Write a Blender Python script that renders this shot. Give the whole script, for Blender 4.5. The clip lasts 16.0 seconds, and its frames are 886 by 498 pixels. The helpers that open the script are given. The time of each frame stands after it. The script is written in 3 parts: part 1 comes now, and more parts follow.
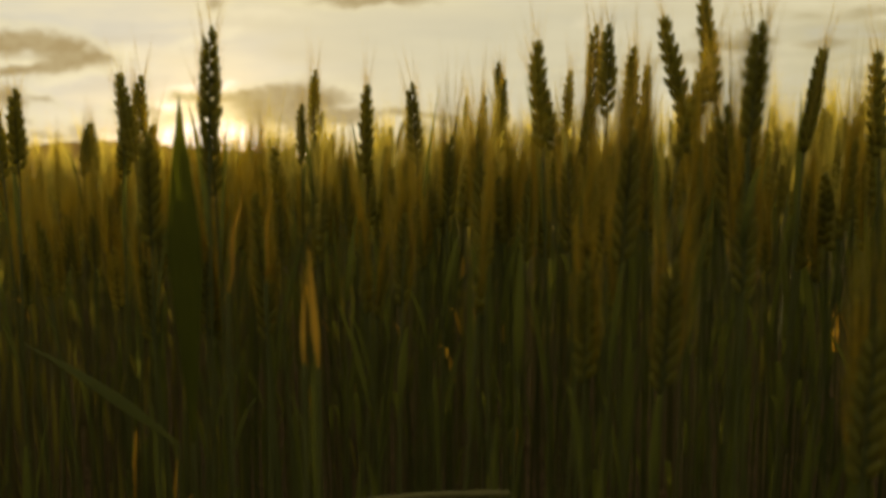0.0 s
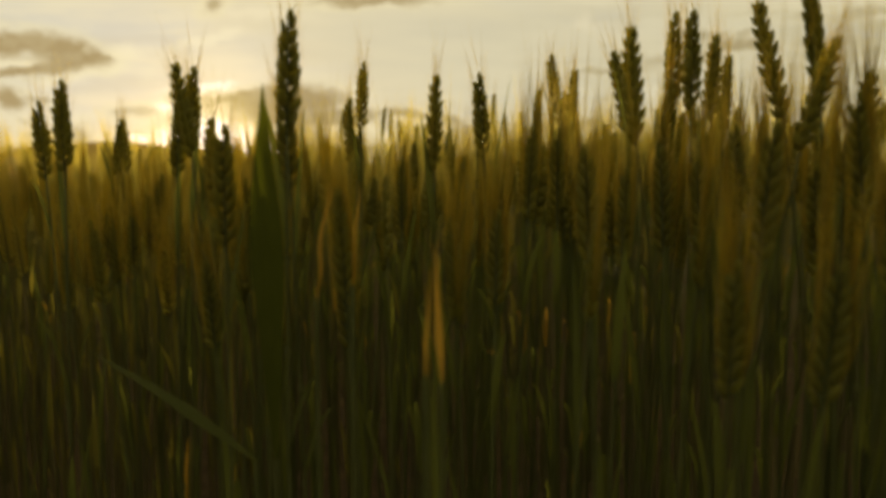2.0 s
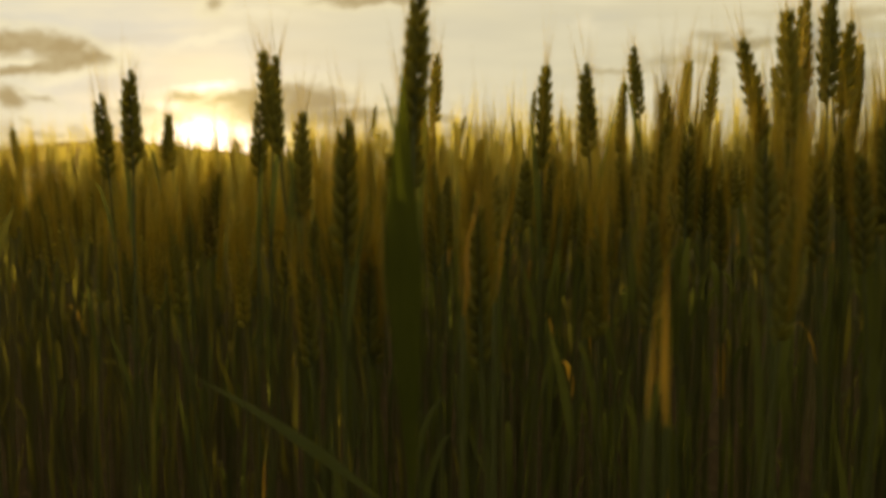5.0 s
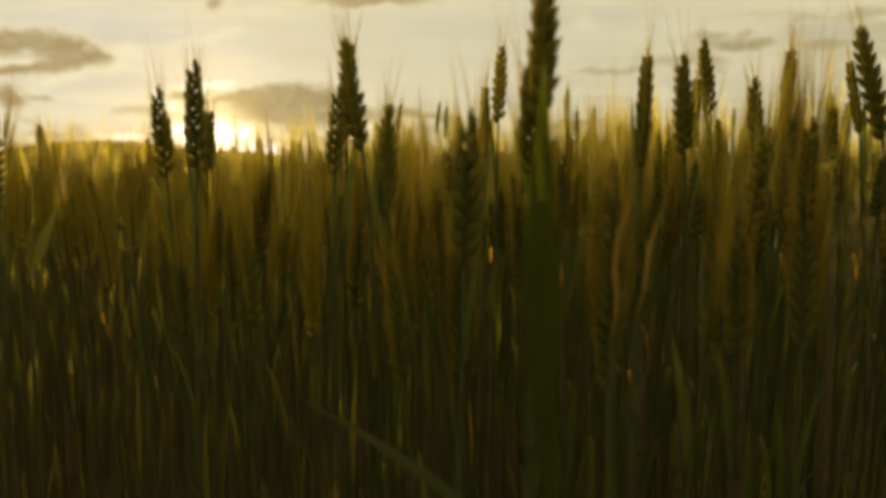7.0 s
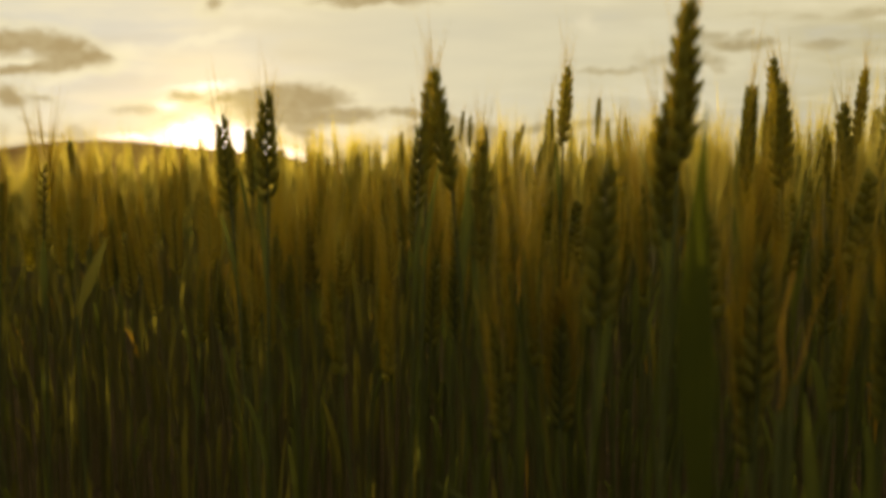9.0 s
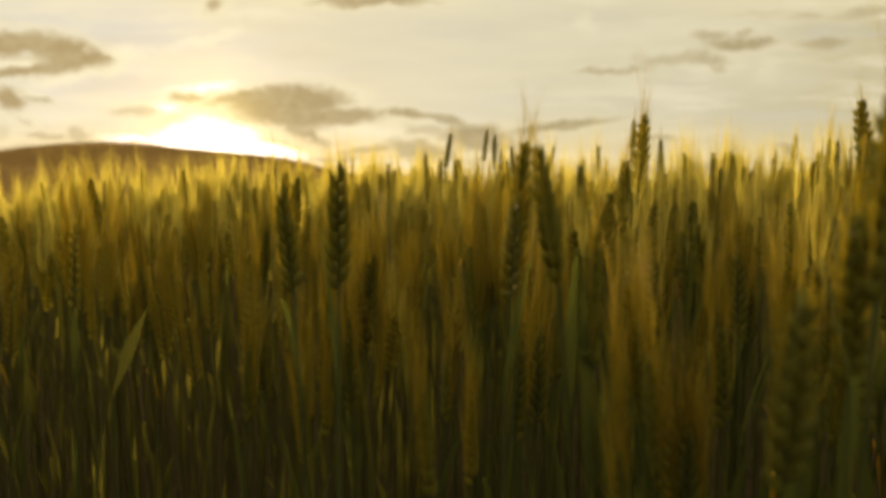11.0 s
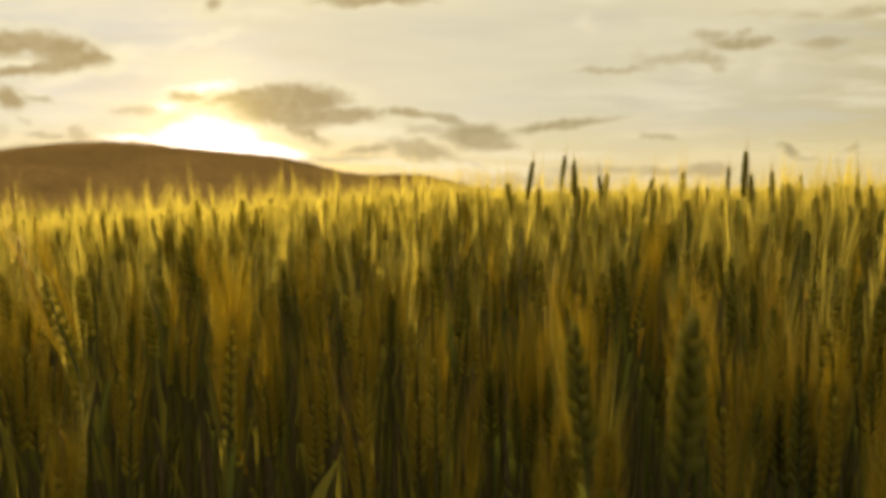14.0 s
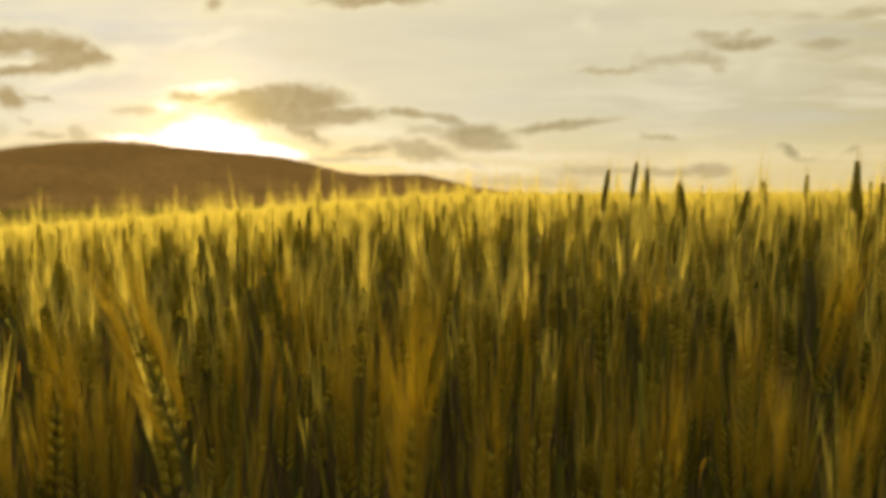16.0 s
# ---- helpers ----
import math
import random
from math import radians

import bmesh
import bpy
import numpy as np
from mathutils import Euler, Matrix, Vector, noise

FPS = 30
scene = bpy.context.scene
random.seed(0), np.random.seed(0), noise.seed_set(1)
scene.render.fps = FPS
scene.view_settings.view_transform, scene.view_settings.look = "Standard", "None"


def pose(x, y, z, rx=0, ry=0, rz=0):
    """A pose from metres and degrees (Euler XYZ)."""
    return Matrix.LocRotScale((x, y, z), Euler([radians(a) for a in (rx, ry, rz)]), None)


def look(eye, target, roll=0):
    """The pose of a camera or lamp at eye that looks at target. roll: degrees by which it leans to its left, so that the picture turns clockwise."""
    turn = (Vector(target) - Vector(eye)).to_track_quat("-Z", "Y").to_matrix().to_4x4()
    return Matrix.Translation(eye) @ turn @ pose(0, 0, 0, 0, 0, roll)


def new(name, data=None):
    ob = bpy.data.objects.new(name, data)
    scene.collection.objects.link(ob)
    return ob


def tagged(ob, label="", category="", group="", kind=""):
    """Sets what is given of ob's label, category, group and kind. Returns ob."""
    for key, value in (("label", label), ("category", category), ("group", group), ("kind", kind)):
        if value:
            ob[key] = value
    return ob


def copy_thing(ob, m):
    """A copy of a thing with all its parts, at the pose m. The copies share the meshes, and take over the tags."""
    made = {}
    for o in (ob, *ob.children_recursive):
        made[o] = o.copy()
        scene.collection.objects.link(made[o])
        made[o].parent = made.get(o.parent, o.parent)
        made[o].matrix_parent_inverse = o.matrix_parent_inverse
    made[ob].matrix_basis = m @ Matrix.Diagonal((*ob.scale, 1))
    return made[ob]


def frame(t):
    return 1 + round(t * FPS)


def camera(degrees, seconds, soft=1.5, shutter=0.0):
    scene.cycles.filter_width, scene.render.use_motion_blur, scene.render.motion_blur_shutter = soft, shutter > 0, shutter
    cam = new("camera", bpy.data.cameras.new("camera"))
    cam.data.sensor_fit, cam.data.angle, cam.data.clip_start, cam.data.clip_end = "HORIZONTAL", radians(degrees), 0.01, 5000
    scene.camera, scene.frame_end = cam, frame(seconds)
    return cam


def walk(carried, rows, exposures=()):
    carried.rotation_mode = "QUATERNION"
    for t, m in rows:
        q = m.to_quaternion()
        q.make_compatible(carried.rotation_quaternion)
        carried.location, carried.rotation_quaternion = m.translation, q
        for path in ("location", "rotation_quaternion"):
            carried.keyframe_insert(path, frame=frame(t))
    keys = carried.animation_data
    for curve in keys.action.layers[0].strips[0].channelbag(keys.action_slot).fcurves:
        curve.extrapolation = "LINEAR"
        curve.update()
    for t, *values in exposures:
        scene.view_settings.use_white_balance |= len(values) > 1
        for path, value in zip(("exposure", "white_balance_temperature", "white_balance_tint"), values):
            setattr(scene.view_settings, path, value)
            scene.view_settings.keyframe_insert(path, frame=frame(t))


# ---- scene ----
cam = camera(70.0, 16.0, soft=4.0)
cam.data.dof.use_dof, cam.data.dof.focus_distance, cam.data.dof.aperture_fstop = True, 0.75, 4.4
PATH = [
    (0.0, (-0.003, 0.007, 0.751), (-0.004, 1.999, 0.573), -0.0),
    (0.5, (-0.021, 0.016, 0.751), (-0.022, 2.009, 0.573), -0.1),
    (1, (-0.039, 0.027, 0.751), (-0.039, 2.019, 0.573), -0.1),
    (1.5, (-0.056, 0.032, 0.75), (-0.056, 2.024, 0.572), -0.0),
    (2, (-0.073, 0.043, 0.748), (-0.073, 2.035, 0.571), -0.1),
    (2.5, (-0.087, 0.053, 0.747), (-0.088, 2.045, 0.569), -0.0),
    (3, (-0.104, 0.063, 0.749), (-0.104, 2.055, 0.571), -0.0),
    (3.5, (-0.122, 0.07, 0.75), (-0.122, 2.062, 0.572), -0.0),
    (4, (-0.137, 0.081, 0.752), (-0.137, 2.073, 0.574), 0.0),
    (6.5, (-0.221, 0.126, 0.746), (-0.221, 2.119, 0.568), 0.1),
    (7, (-0.241, 0.14, 0.75), (-0.24, 2.132, 0.572), 0.1),
    (7.5, (-0.26, 0.15, 0.755), (-0.259, 2.142, 0.577), 0.1),
    (8, (-0.28, 0.157, 0.76), (-0.279, 2.149, 0.582), 0.1),
    (10.5, (-0.352, 0.215, 0.822), (-0.352, 2.207, 0.644), 0.0),
    (11, (-0.374, 0.235, 0.837), (-0.374, 2.227, 0.66), -0.1),
    (11.5, (-0.397, 0.252, 0.85), (-0.397, 2.244, 0.673), -0.0),
    (12, (-0.425, 0.274, 0.866), (-0.426, 2.266, 0.689), -0.0),
    (12.5, (-0.457, 0.295, 0.879), (-0.457, 2.287, 0.701), 0.0),
    (13, (-0.494, 0.321, 0.894), (-0.494, 2.313, 0.715), 0.0),
    (13.5, (-0.53, 0.343, 0.903), (-0.53, 2.335, 0.724), 0.0),
    (14, (-0.567, 0.367, 0.916), (-0.567, 2.359, 0.737), -0.1),
    (14.5, (-0.601, 0.395, 0.927), (-0.6, 2.387, 0.749), -0.0),
    (15, (-0.64, 0.424, 0.935), (-0.64, 2.416, 0.757), 0.0),
    (15.5, (-0.676, 0.454, 0.938), (-0.676, 2.446, 0.76), 0.0),
    (16, (-0.712, 0.499, 0.94), (-0.712, 2.491, 0.762), 0.0),
]
walk(cam, [(t, look(eye, target, roll)) for t, eye, target, roll in PATH],
     exposures=[(0.0, 0.05, 6890, 10), (1.0, 0.06, 6890, 10), (1.5, 0.12, 6890, 10), (2.0, 0.05, 6890, 10), (3.0, 0.05, 6890, 10), (3.5, 0.18, 6890, 11),
                (4.0, 0.14, 6870, 11), (6.4, 0.14, 6870, 11), (7.0, 0.05, 6890, 10), (8.3, 0.07, 6890, 10), (10.3, 0.20, 6720, 12), (16.0, 0.17, 6710, 12)])

# ---- light: low sun in front, thin cloud veil over the whole sky ----
SUN = Vector((-0.3700, 1.0, 0.0880)).normalized()

world = bpy.data.worlds.new("evening_sky")
scene.world = world
world.use_nodes = True
wt = world.node_tree
wt.nodes.clear()


class Nodes:
    """Short calls for node trees: every method returns an output socket."""

    def __init__(self, tree):
        self.tree = tree

    def make(self, kind, **values):
        n = self.tree.nodes.new(kind)
        for key, value in values.items():
            setattr(n, key, value)
        return n

    def put(self, socket, value):
        if isinstance(value, bpy.types.NodeSocket):
            self.tree.links.new(value, socket)
        else:
            socket.default_value = value

    def math(self, op, a, b=0.0, c=0.0, clamp=False):
        n = self.make("ShaderNodeMath", operation=op, use_clamp=clamp)
        for i, value in enumerate((a, b, c)):
            self.put(n.inputs[i], value)
        return n.outputs[0]

    def step(self, value, lo, hi, a=0.0, b=1.0):
        n = self.make("ShaderNodeMapRange", interpolation_type="SMOOTHSTEP")
        for i, v in enumerate((value, lo, hi, a, b)):
            self.put(n.inputs[i], v)
        return n.outputs[0]

    def mix(self, factor, a, b, blend="MIX"):
        n = self.make("ShaderNodeMix", data_type="RGBA", blend_type=blend, clamp_factor=True)
        self.put(n.inputs[0], factor)
        self.put(n.inputs[6], a)
        self.put(n.inputs[7], b)
        return n.outputs[2]

    def noise(self, vector, scale, detail=4.0, rough=0.55):
        n = self.make("ShaderNodeTexNoise")
        if vector is not None:
            self.put(n.inputs["Vector"], vector)
        n.inputs["Scale"].default_value = scale
        n.inputs["Detail"].default_value = detail
        n.inputs["Roughness"].default_value = rough
        return n.outputs[0]

    def join(self, x, y, z):
        n = self.make("ShaderNodeCombineXYZ")
        for i, v in enumerate((x, y, z)):
            self.put(n.inputs[i], v)
        return n.outputs[0]


w = Nodes(wt)
way = w.make("ShaderNodeTexCoord").outputs["Generated"]
split = w.make("ShaderNodeSeparateXYZ")
wt.links.new(way, split.inputs[0])
dx, dy, dz = split.outputs
# sky coordinates: sideways and up, both per unit ahead; behind the viewer they mirror
ahead = w.math("MAXIMUM", w.math("ABSOLUTE", dy), 0.05)
su = w.math("DIVIDE", dx, ahead)
sv = w.math("DIVIDE", dz, ahead)

sky = w.make("ShaderNodeTexSky", sky_type="NISHITA", sun_disc=False)
sky.sun_elevation = math.asin(SUN.z)
sky.sun_rotation = math.atan2(SUN.x, SUN.y)
sky.air_density, sky.dust_density = 1.0, 1.0
clear = w.mix(1.0, sky.outputs[0], (0.09, 0.09, 0.09, 1), "MULTIPLY")

# slow streaks, curls and fine puffs; the last two also push the clouds' rims about
soft_noise = w.noise(w.join(su, w.math("MULTIPLY", sv, 3.2), 0.37), 1.9, 4.0, 0.5)
streaks = w.noise(w.join(su, w.math("MULTIPLY", sv, 7.0), 2.3), 4.5, 6.0, 0.6)
flat = w.join(su, w.math("MULTIPLY", sv, 1.7), 4.1)
curl = w.noise(flat, 14.0, 6.0, 0.62)
puff = w.noise(w.join(su, w.math("MULTIPLY", sv, 1.4), 9.7), 42.0, 6.0, 0.6)
push_u = w.math("ADD", w.math("MULTIPLY", w.math("SUBTRACT", curl, 0.5), 0.070), w.math("MULTIPLY", w.math("SUBTRACT", puff, 0.5), 0.024))
push_v = w.math("ADD", w.math("MULTIPLY", w.math("SUBTRACT", w.noise(flat, 17.0, 5.0, 0.6), 0.5), 0.022), w.math("MULTIPLY", w.math("SUBTRACT", puff, 0.5), 0.022))
drift = (w.math("ADD", su, push_u), w.math("ADD", sv, push_v))

# the veil: pale and cool, cream in slow streaks, greyer to the right, golden over the horizon
veil = w.mix(w.step(su, -0.50, -0.10), (0.625, 0.612, 0.515, 1), (0.680, 0.645, 0.495, 1))
veil = w.mix(w.step(su, -0.05, 0.30), veil, (0.600, 0.552, 0.390, 1))
veil = w.mix(w.step(su, 0.30, 0.75), veil, (0.535, 0.472, 0.272, 1))
veil = w.mix(w.step(streaks, 0.45, 0.66, 0.0, 0.6), veil, (0.79, 0.73, 0.525, 1))
veil = w.mix(w.step(streaks, 0.48, 0.32, 0.0, 0.55), veil, (0.565, 0.54, 0.435, 1))
veil = w.mix(w.step(soft_noise, 0.50, 0.62, 0.0, 0.6), veil, (0.66, 0.600, 0.400, 1))
veil = w.mix(w.step(sv, 0.25, 0.31, 0.0, 0.35), veil, (0.86, 0.76, 0.46, 1))
veil = w.mix(w.step(w.math("ABSOLUTE", sv), 0.135, 0.02, 0.0, 0.62), veil, (0.80, 0.635, 0.280, 1))
low = w.math("MULTIPLY", w.step(w.math("ABSOLUTE", sv), 0.12, 0.03), w.math("MULTIPLY", w.step(su, -0.85, -0.45), w.step(su, 0.15, -0.25)))
veil = w.mix(w.math("MULTIPLY", low, 0.40), veil, (0.90, 0.68, 0.22, 1))
base = w.mix(0.9, clear, veil)

# cloud bars: sideways, up, half width, half height, slant in degrees, weight
CLOUDS_LEFT = (
    (-0.573, 0.2061, 0.055, 0.0161, 0, 1),
    (-0.67, 0.2299, 0.055, 0.0188, 0, 1), (-0.622, 0.2299, 0.055, 0.0188, -4, 1), (-0.581, 0.2197, 0.049, 0.0152, -14, 1), (-0.545, 0.2121, 0.038, 0.0071, -8, 0.95),
    (-0.659, 0.189, 0.089, 0.0089, 2, 0.95), (-0.598, 0.1958, 0.054, 0.0116, 8, 0.9), (-0.678, 0.1477, 0.027, 0.0188, -12, 0.95), (-0.63, 0.146, 0.029, 0.0063, -14, 0.6),
    (-0.57, 0.0922, 0.02, 0.0134, 0, 0.5), (-0.621, 0.0879, 0.03, 0.0063, 0, 0.55), (-0.643, 0.1131, 0.016, 0.0063, -25, 0.4), (-0.683, 0.0957, 0.023, 0.0152, 0, 0.35),
    (-0.662, 0.0678, 0.054, 0.008, 8, 0.4), (-0.474, 0.1287, 0.036, 0.008, 6, 0.5), (-0.346, 0.2891, 0.018, 0.0116, 25, 0.7),
)
CLOUDS_BY_SUN = (
    (-0.302, 0.1494, 0.055, 0.0116, 4, 0.95), (-0.242, 0.1512, 0.054, 0.0143, 0, 1), (-0.162, 0.146, 0.03, 0.0107, -4, 0.7),
    (-0.397, 0.1451, 0.023, 0.0063, 8, 0.7), (-0.426, 0.1131, 0.03, 0.008, 0, 0.3), (-0.333, 0.146, 0.045, 0.0098, 10, 0.8), (-0.276, 0.1408, 0.059, 0.0188, 3, 0.95),
    (-0.21, 0.1425, 0.055, 0.0223, 0, 1), (-0.25, 0.1192, 0.08, 0.0161, -6, 0.9), (-0.171, 0.1183, 0.071, 0.0116, 2, 1), (-0.154, 0.1529, 0.023, 0.008, 5, 0.6),
    (-0.226, 0.0992, 0.045, 0.0116, -28, 0.75), (-0.114, 0.1209, 0.023, 0.0063, 0, 0.8), (-0.201, 0.0835, 0.025, 0.008, -45, 0.5), (-0.055, 0.1218, 0.041, 0.0063, -5, 0.95),
    (-0.107, 0.2925, 0.086, 0.0071, 0, 0.85),
)
CLOUDS_LOW = (
    (0.01, 0.1114, 0.052, 0.008, -12, 0.75), (-0.017, 0.0957, 0.043, 0.0089, -10, 0.5), (0.056, 0.0861, 0.052, 0.0196, -6, 1), (0.099, 0.0748, 0.023, 0.0098, 0, 0.8),
    (0.19, 0.1044, 0.075, 0.008, 7, 1), (-0.037, 0.0678, 0.052, 0.0152, -14, 0.7), (-0.117, 0.0686, 0.045, 0.0071, 6, 0.7), (-0.158, 0.0529, 0.063, 0.0054, 2, 0.5),
    (0.032, 0.045, 0.054, 0.0045, -10, 0.35), (0.13, 0.0168, 0.134, 0.0116, 0, 0.55), (0.245, 0.0335, 0.098, 0.0089, 0, 0.65), (0.351, 0.0309, 0.063, 0.008, 0, 0.75),
    (0.415, 0.0335, 0.039, 0.0107, 0, 0.9), (0.335, 0.0879, 0.039, 0.0036, 0, 0.75), (0.54, 0.0651, 0.027, 0.0071, -24, 0.85), (0.57, 0.0502, 0.023, 0.0036, -6, 0.65),
)
CLOUDS_RIGHT = (
    (0.416, 0.2384, 0.03, 0.0098, 0, 0.65), (0.457, 0.2265, 0.048, 0.0089, 0, 1), (0.467, 0.241, 0.013, 0.0071, 0, 0.6), (0.35, 0.2061, 0.059, 0.0098, 12, 0.55),
    (0.398, 0.2061, 0.036, 0.0116, -8, 0.65), (0.42, 0.1907, 0.016, 0.0063, -15, 0.55), (0.263, 0.1873, 0.063, 0.0045, 2, 0.65), (0.3, 0.2061, 0.016, 0.0143, 0, 0.3),
    (0.585, 0.2265, 0.039, 0.008, 3, 0.7), (0.606, 0.2061, 0.036, 0.0036, 3, 0.35), (0.566, 0.2714, 0.032, 0.0054, 8, 0.45), (0.652, 0.2756, 0.046, 0.0089, 5, 0.6),
    (0.635, 0.0695, 0.013, 0.008, 25, 0.6), (0.601, 0.0476, 0.039, 0.0036, 4, 0.3), (0.482, 0.2756, 0.045, 0.0045, 3, 0.3),
)
# bright lit heaps
HEAPS = (
    (-0.483, 0.2163, 0.03, 0.0125, 0, 0.9), (-0.519, 0.1941, 0.046, 0.0116, 8, 0.9), (-0.595, 0.1735, 0.055, 0.008, 10, 0.8), (-0.631, 0.2027, 0.048, 0.0054, 0, 0.75),
    (-0.369, 0.2333, 0.055, 0.0089, 12, 0.9), (-0.33, 0.2452, 0.027, 0.008, 10, 0.7), (-0.457, 0.1856, 0.023, 0.0152, 0, 0.45), (-0.593, 0.1192, 0.08, 0.0116, 0, 0.6),
    (-0.47, 0.1079, 0.048, 0.0098, 0, 0.8), (-0.635, 0.1581, 0.036, 0.0071, 0, 0.5), (-0.127, 0.0957, 0.098, 0.0098, -4, 0.85), (-0.021, 0.0432, 0.188, 0.0063, -3, 0.85),
    (0.129, 0.0573, 0.161, 0.008, 0, 0.55), (-0.281, 0.2756, 0.08, 0.0107, -5, 0.5), (0.506, 0.1881, 0.023, 0.025, 0, 0.3), (0.218, 0.2588, 0.016, 0.0196, 0, 0.4),
)


def lumps(rows, place, soft, hard):
    """The thickest of many slanted oval lumps of cloud: one where a full lump lies, below zero outside them all."""
    most, k = None, 1 / (soft - hard)
    for cu, cv, ru, rv, slant, weight in rows:
        c, q = math.cos(radians(slant)), math.sin(radians(slant))
        along = w.math("MULTIPLY_ADD", place[0], c / ru, w.math("MULTIPLY_ADD", place[1], q / ru, -(cu * c + cv * q) / ru))
        up = w.math("MULTIPLY_ADD", place[0], -q / rv, w.math("MULTIPLY_ADD", place[1], c / rv, -(cv * c - cu * q) / rv))
        far = w.math("SQRT", w.math("MULTIPLY_ADD", along, along, w.math("MULTIPLY", up, up)))
        lump = w.math("MINIMUM", w.math("MULTIPLY_ADD", far, -k * weight, soft * k * weight), weight)
        most = lump if most is None else w.math("MAXIMUM", most, lump)
    return most


thick = lumps(CLOUDS_LEFT + CLOUDS_BY_SUN + CLOUDS_LOW + CLOUDS_RIGHT, drift, 1.45, 0.55)
cover, rims = w.step(thick, 0.0, 1.0), w.step(thick, -0.7, 0.1)
heaps = w.step(lumps(HEAPS, drift, 1.6, 0.3), 0.0, 1.0)
base = w.mix(w.math("MULTIPLY", heaps, 0.80), base, (0.89, 0.80, 0.555, 1))
base = w.mix(w.math("MULTIPLY", rims, w.step(su, 0.1, -0.3, 0.08, 0.32)), base, (0.86, 0.77, 0.46, 1))

# glow round the sun, thinned by the clouds before it
near = w.make("ShaderNodeVectorMath", operation="DOT_PRODUCT")
near.inputs[1].default_value = SUN
wt.links.new(way, near.inputs[0])
cosine = w.math("MAXIMUM", near.outputs["Value"], 0.0)
halo = w.math("POWER", cosine, 90.0)
ring = w.math("POWER", cosine, 420.0)
shade = w.mix(w.step(su, -0.35, 0.30), (0.400, 0.298, 0.138, 1), (0.375, 0.312, 0.168, 1))
shade = w.mix(w.step(puff, 0.40, 0.62, 0.0, 0.45), shade, (0.52, 0.425, 0.235, 1))
shade = w.mix(w.step(sv, 0.060, 0.02, 0.0, 0.5), shade, (0.56, 0.420, 0.225, 1))
shade = w.mix(w.math("MULTIPLY", ring, 0.8), shade, (0.86, 0.63, 0.20, 1))
clouded = w.mix(w.math("MULTIPLY", cover, 0.95), base, shade)

# the lit openings round the sun, with uneven rims
OPENINGS = ((-0.372, 0.0800, 0.058, 0.026, 0, 1.0), (-0.350, 0.0700, 0.090, 0.012, -5, 1.0), (-0.280, 0.0640, 0.055, 0.009, -8, 0.8),
            (-0.475, 0.0860, 0.050, 0.005, 0, 0.5), (-0.372, 0.1640, 0.045, 0.006, 6, 0.32), (-0.425, 0.1330, 0.016, 0.009, -20, 0.32))
core = w.math("MULTIPLY", w.step(lumps(OPENINGS, drift, 1.75, 0.35), 0.0, 1.0), w.step(dy, 0.0, 0.2))
thin = w.math("SUBTRACT", 1.0, w.math("MULTIPLY", cover, 0.75))
lit = w.mix(w.math("MULTIPLY", halo, w.math("MULTIPLY", thin, 0.8)), clouded, (0.07, 0.040, 0.0, 1), "ADD")
lit = w.mix(w.math("MULTIPLY", ring, thin), lit, (0.42, 0.30, 0.04, 1), "ADD")
lit = w.mix(w.math("MULTIPLY", core, thin), lit, (1.5, 1.40, 1.55, 1), "ADD")
# the sky towards the back is dimmer and bluer
lit = w.mix(w.step(dy, 0.25, -0.5), lit, (0.42, 0.40, 0.33, 1))
bg = w.make("ShaderNodeBackground")
wt.links.new(lit, bg.inputs[0])
bg.inputs[1].default_value = 1.0
wt.links.new(bg.outputs[0], w.make("ShaderNodeOutputWorld").inputs[0])

sun = new("sun", bpy.data.lights.new("sun", "SUN"))
sun.data.energy, sun.data.angle, sun.data.color = 5.0, radians(0.6), (1.0, 0.79, 0.36)
sun.matrix_world = look((0, 0, 0), -SUN)


# ---- materials ----
def surface(name):
    m = bpy.data.materials.new(name)
    m.use_nodes = True
    m.node_tree.nodes.clear()
    return m, Nodes(m.node_tree)


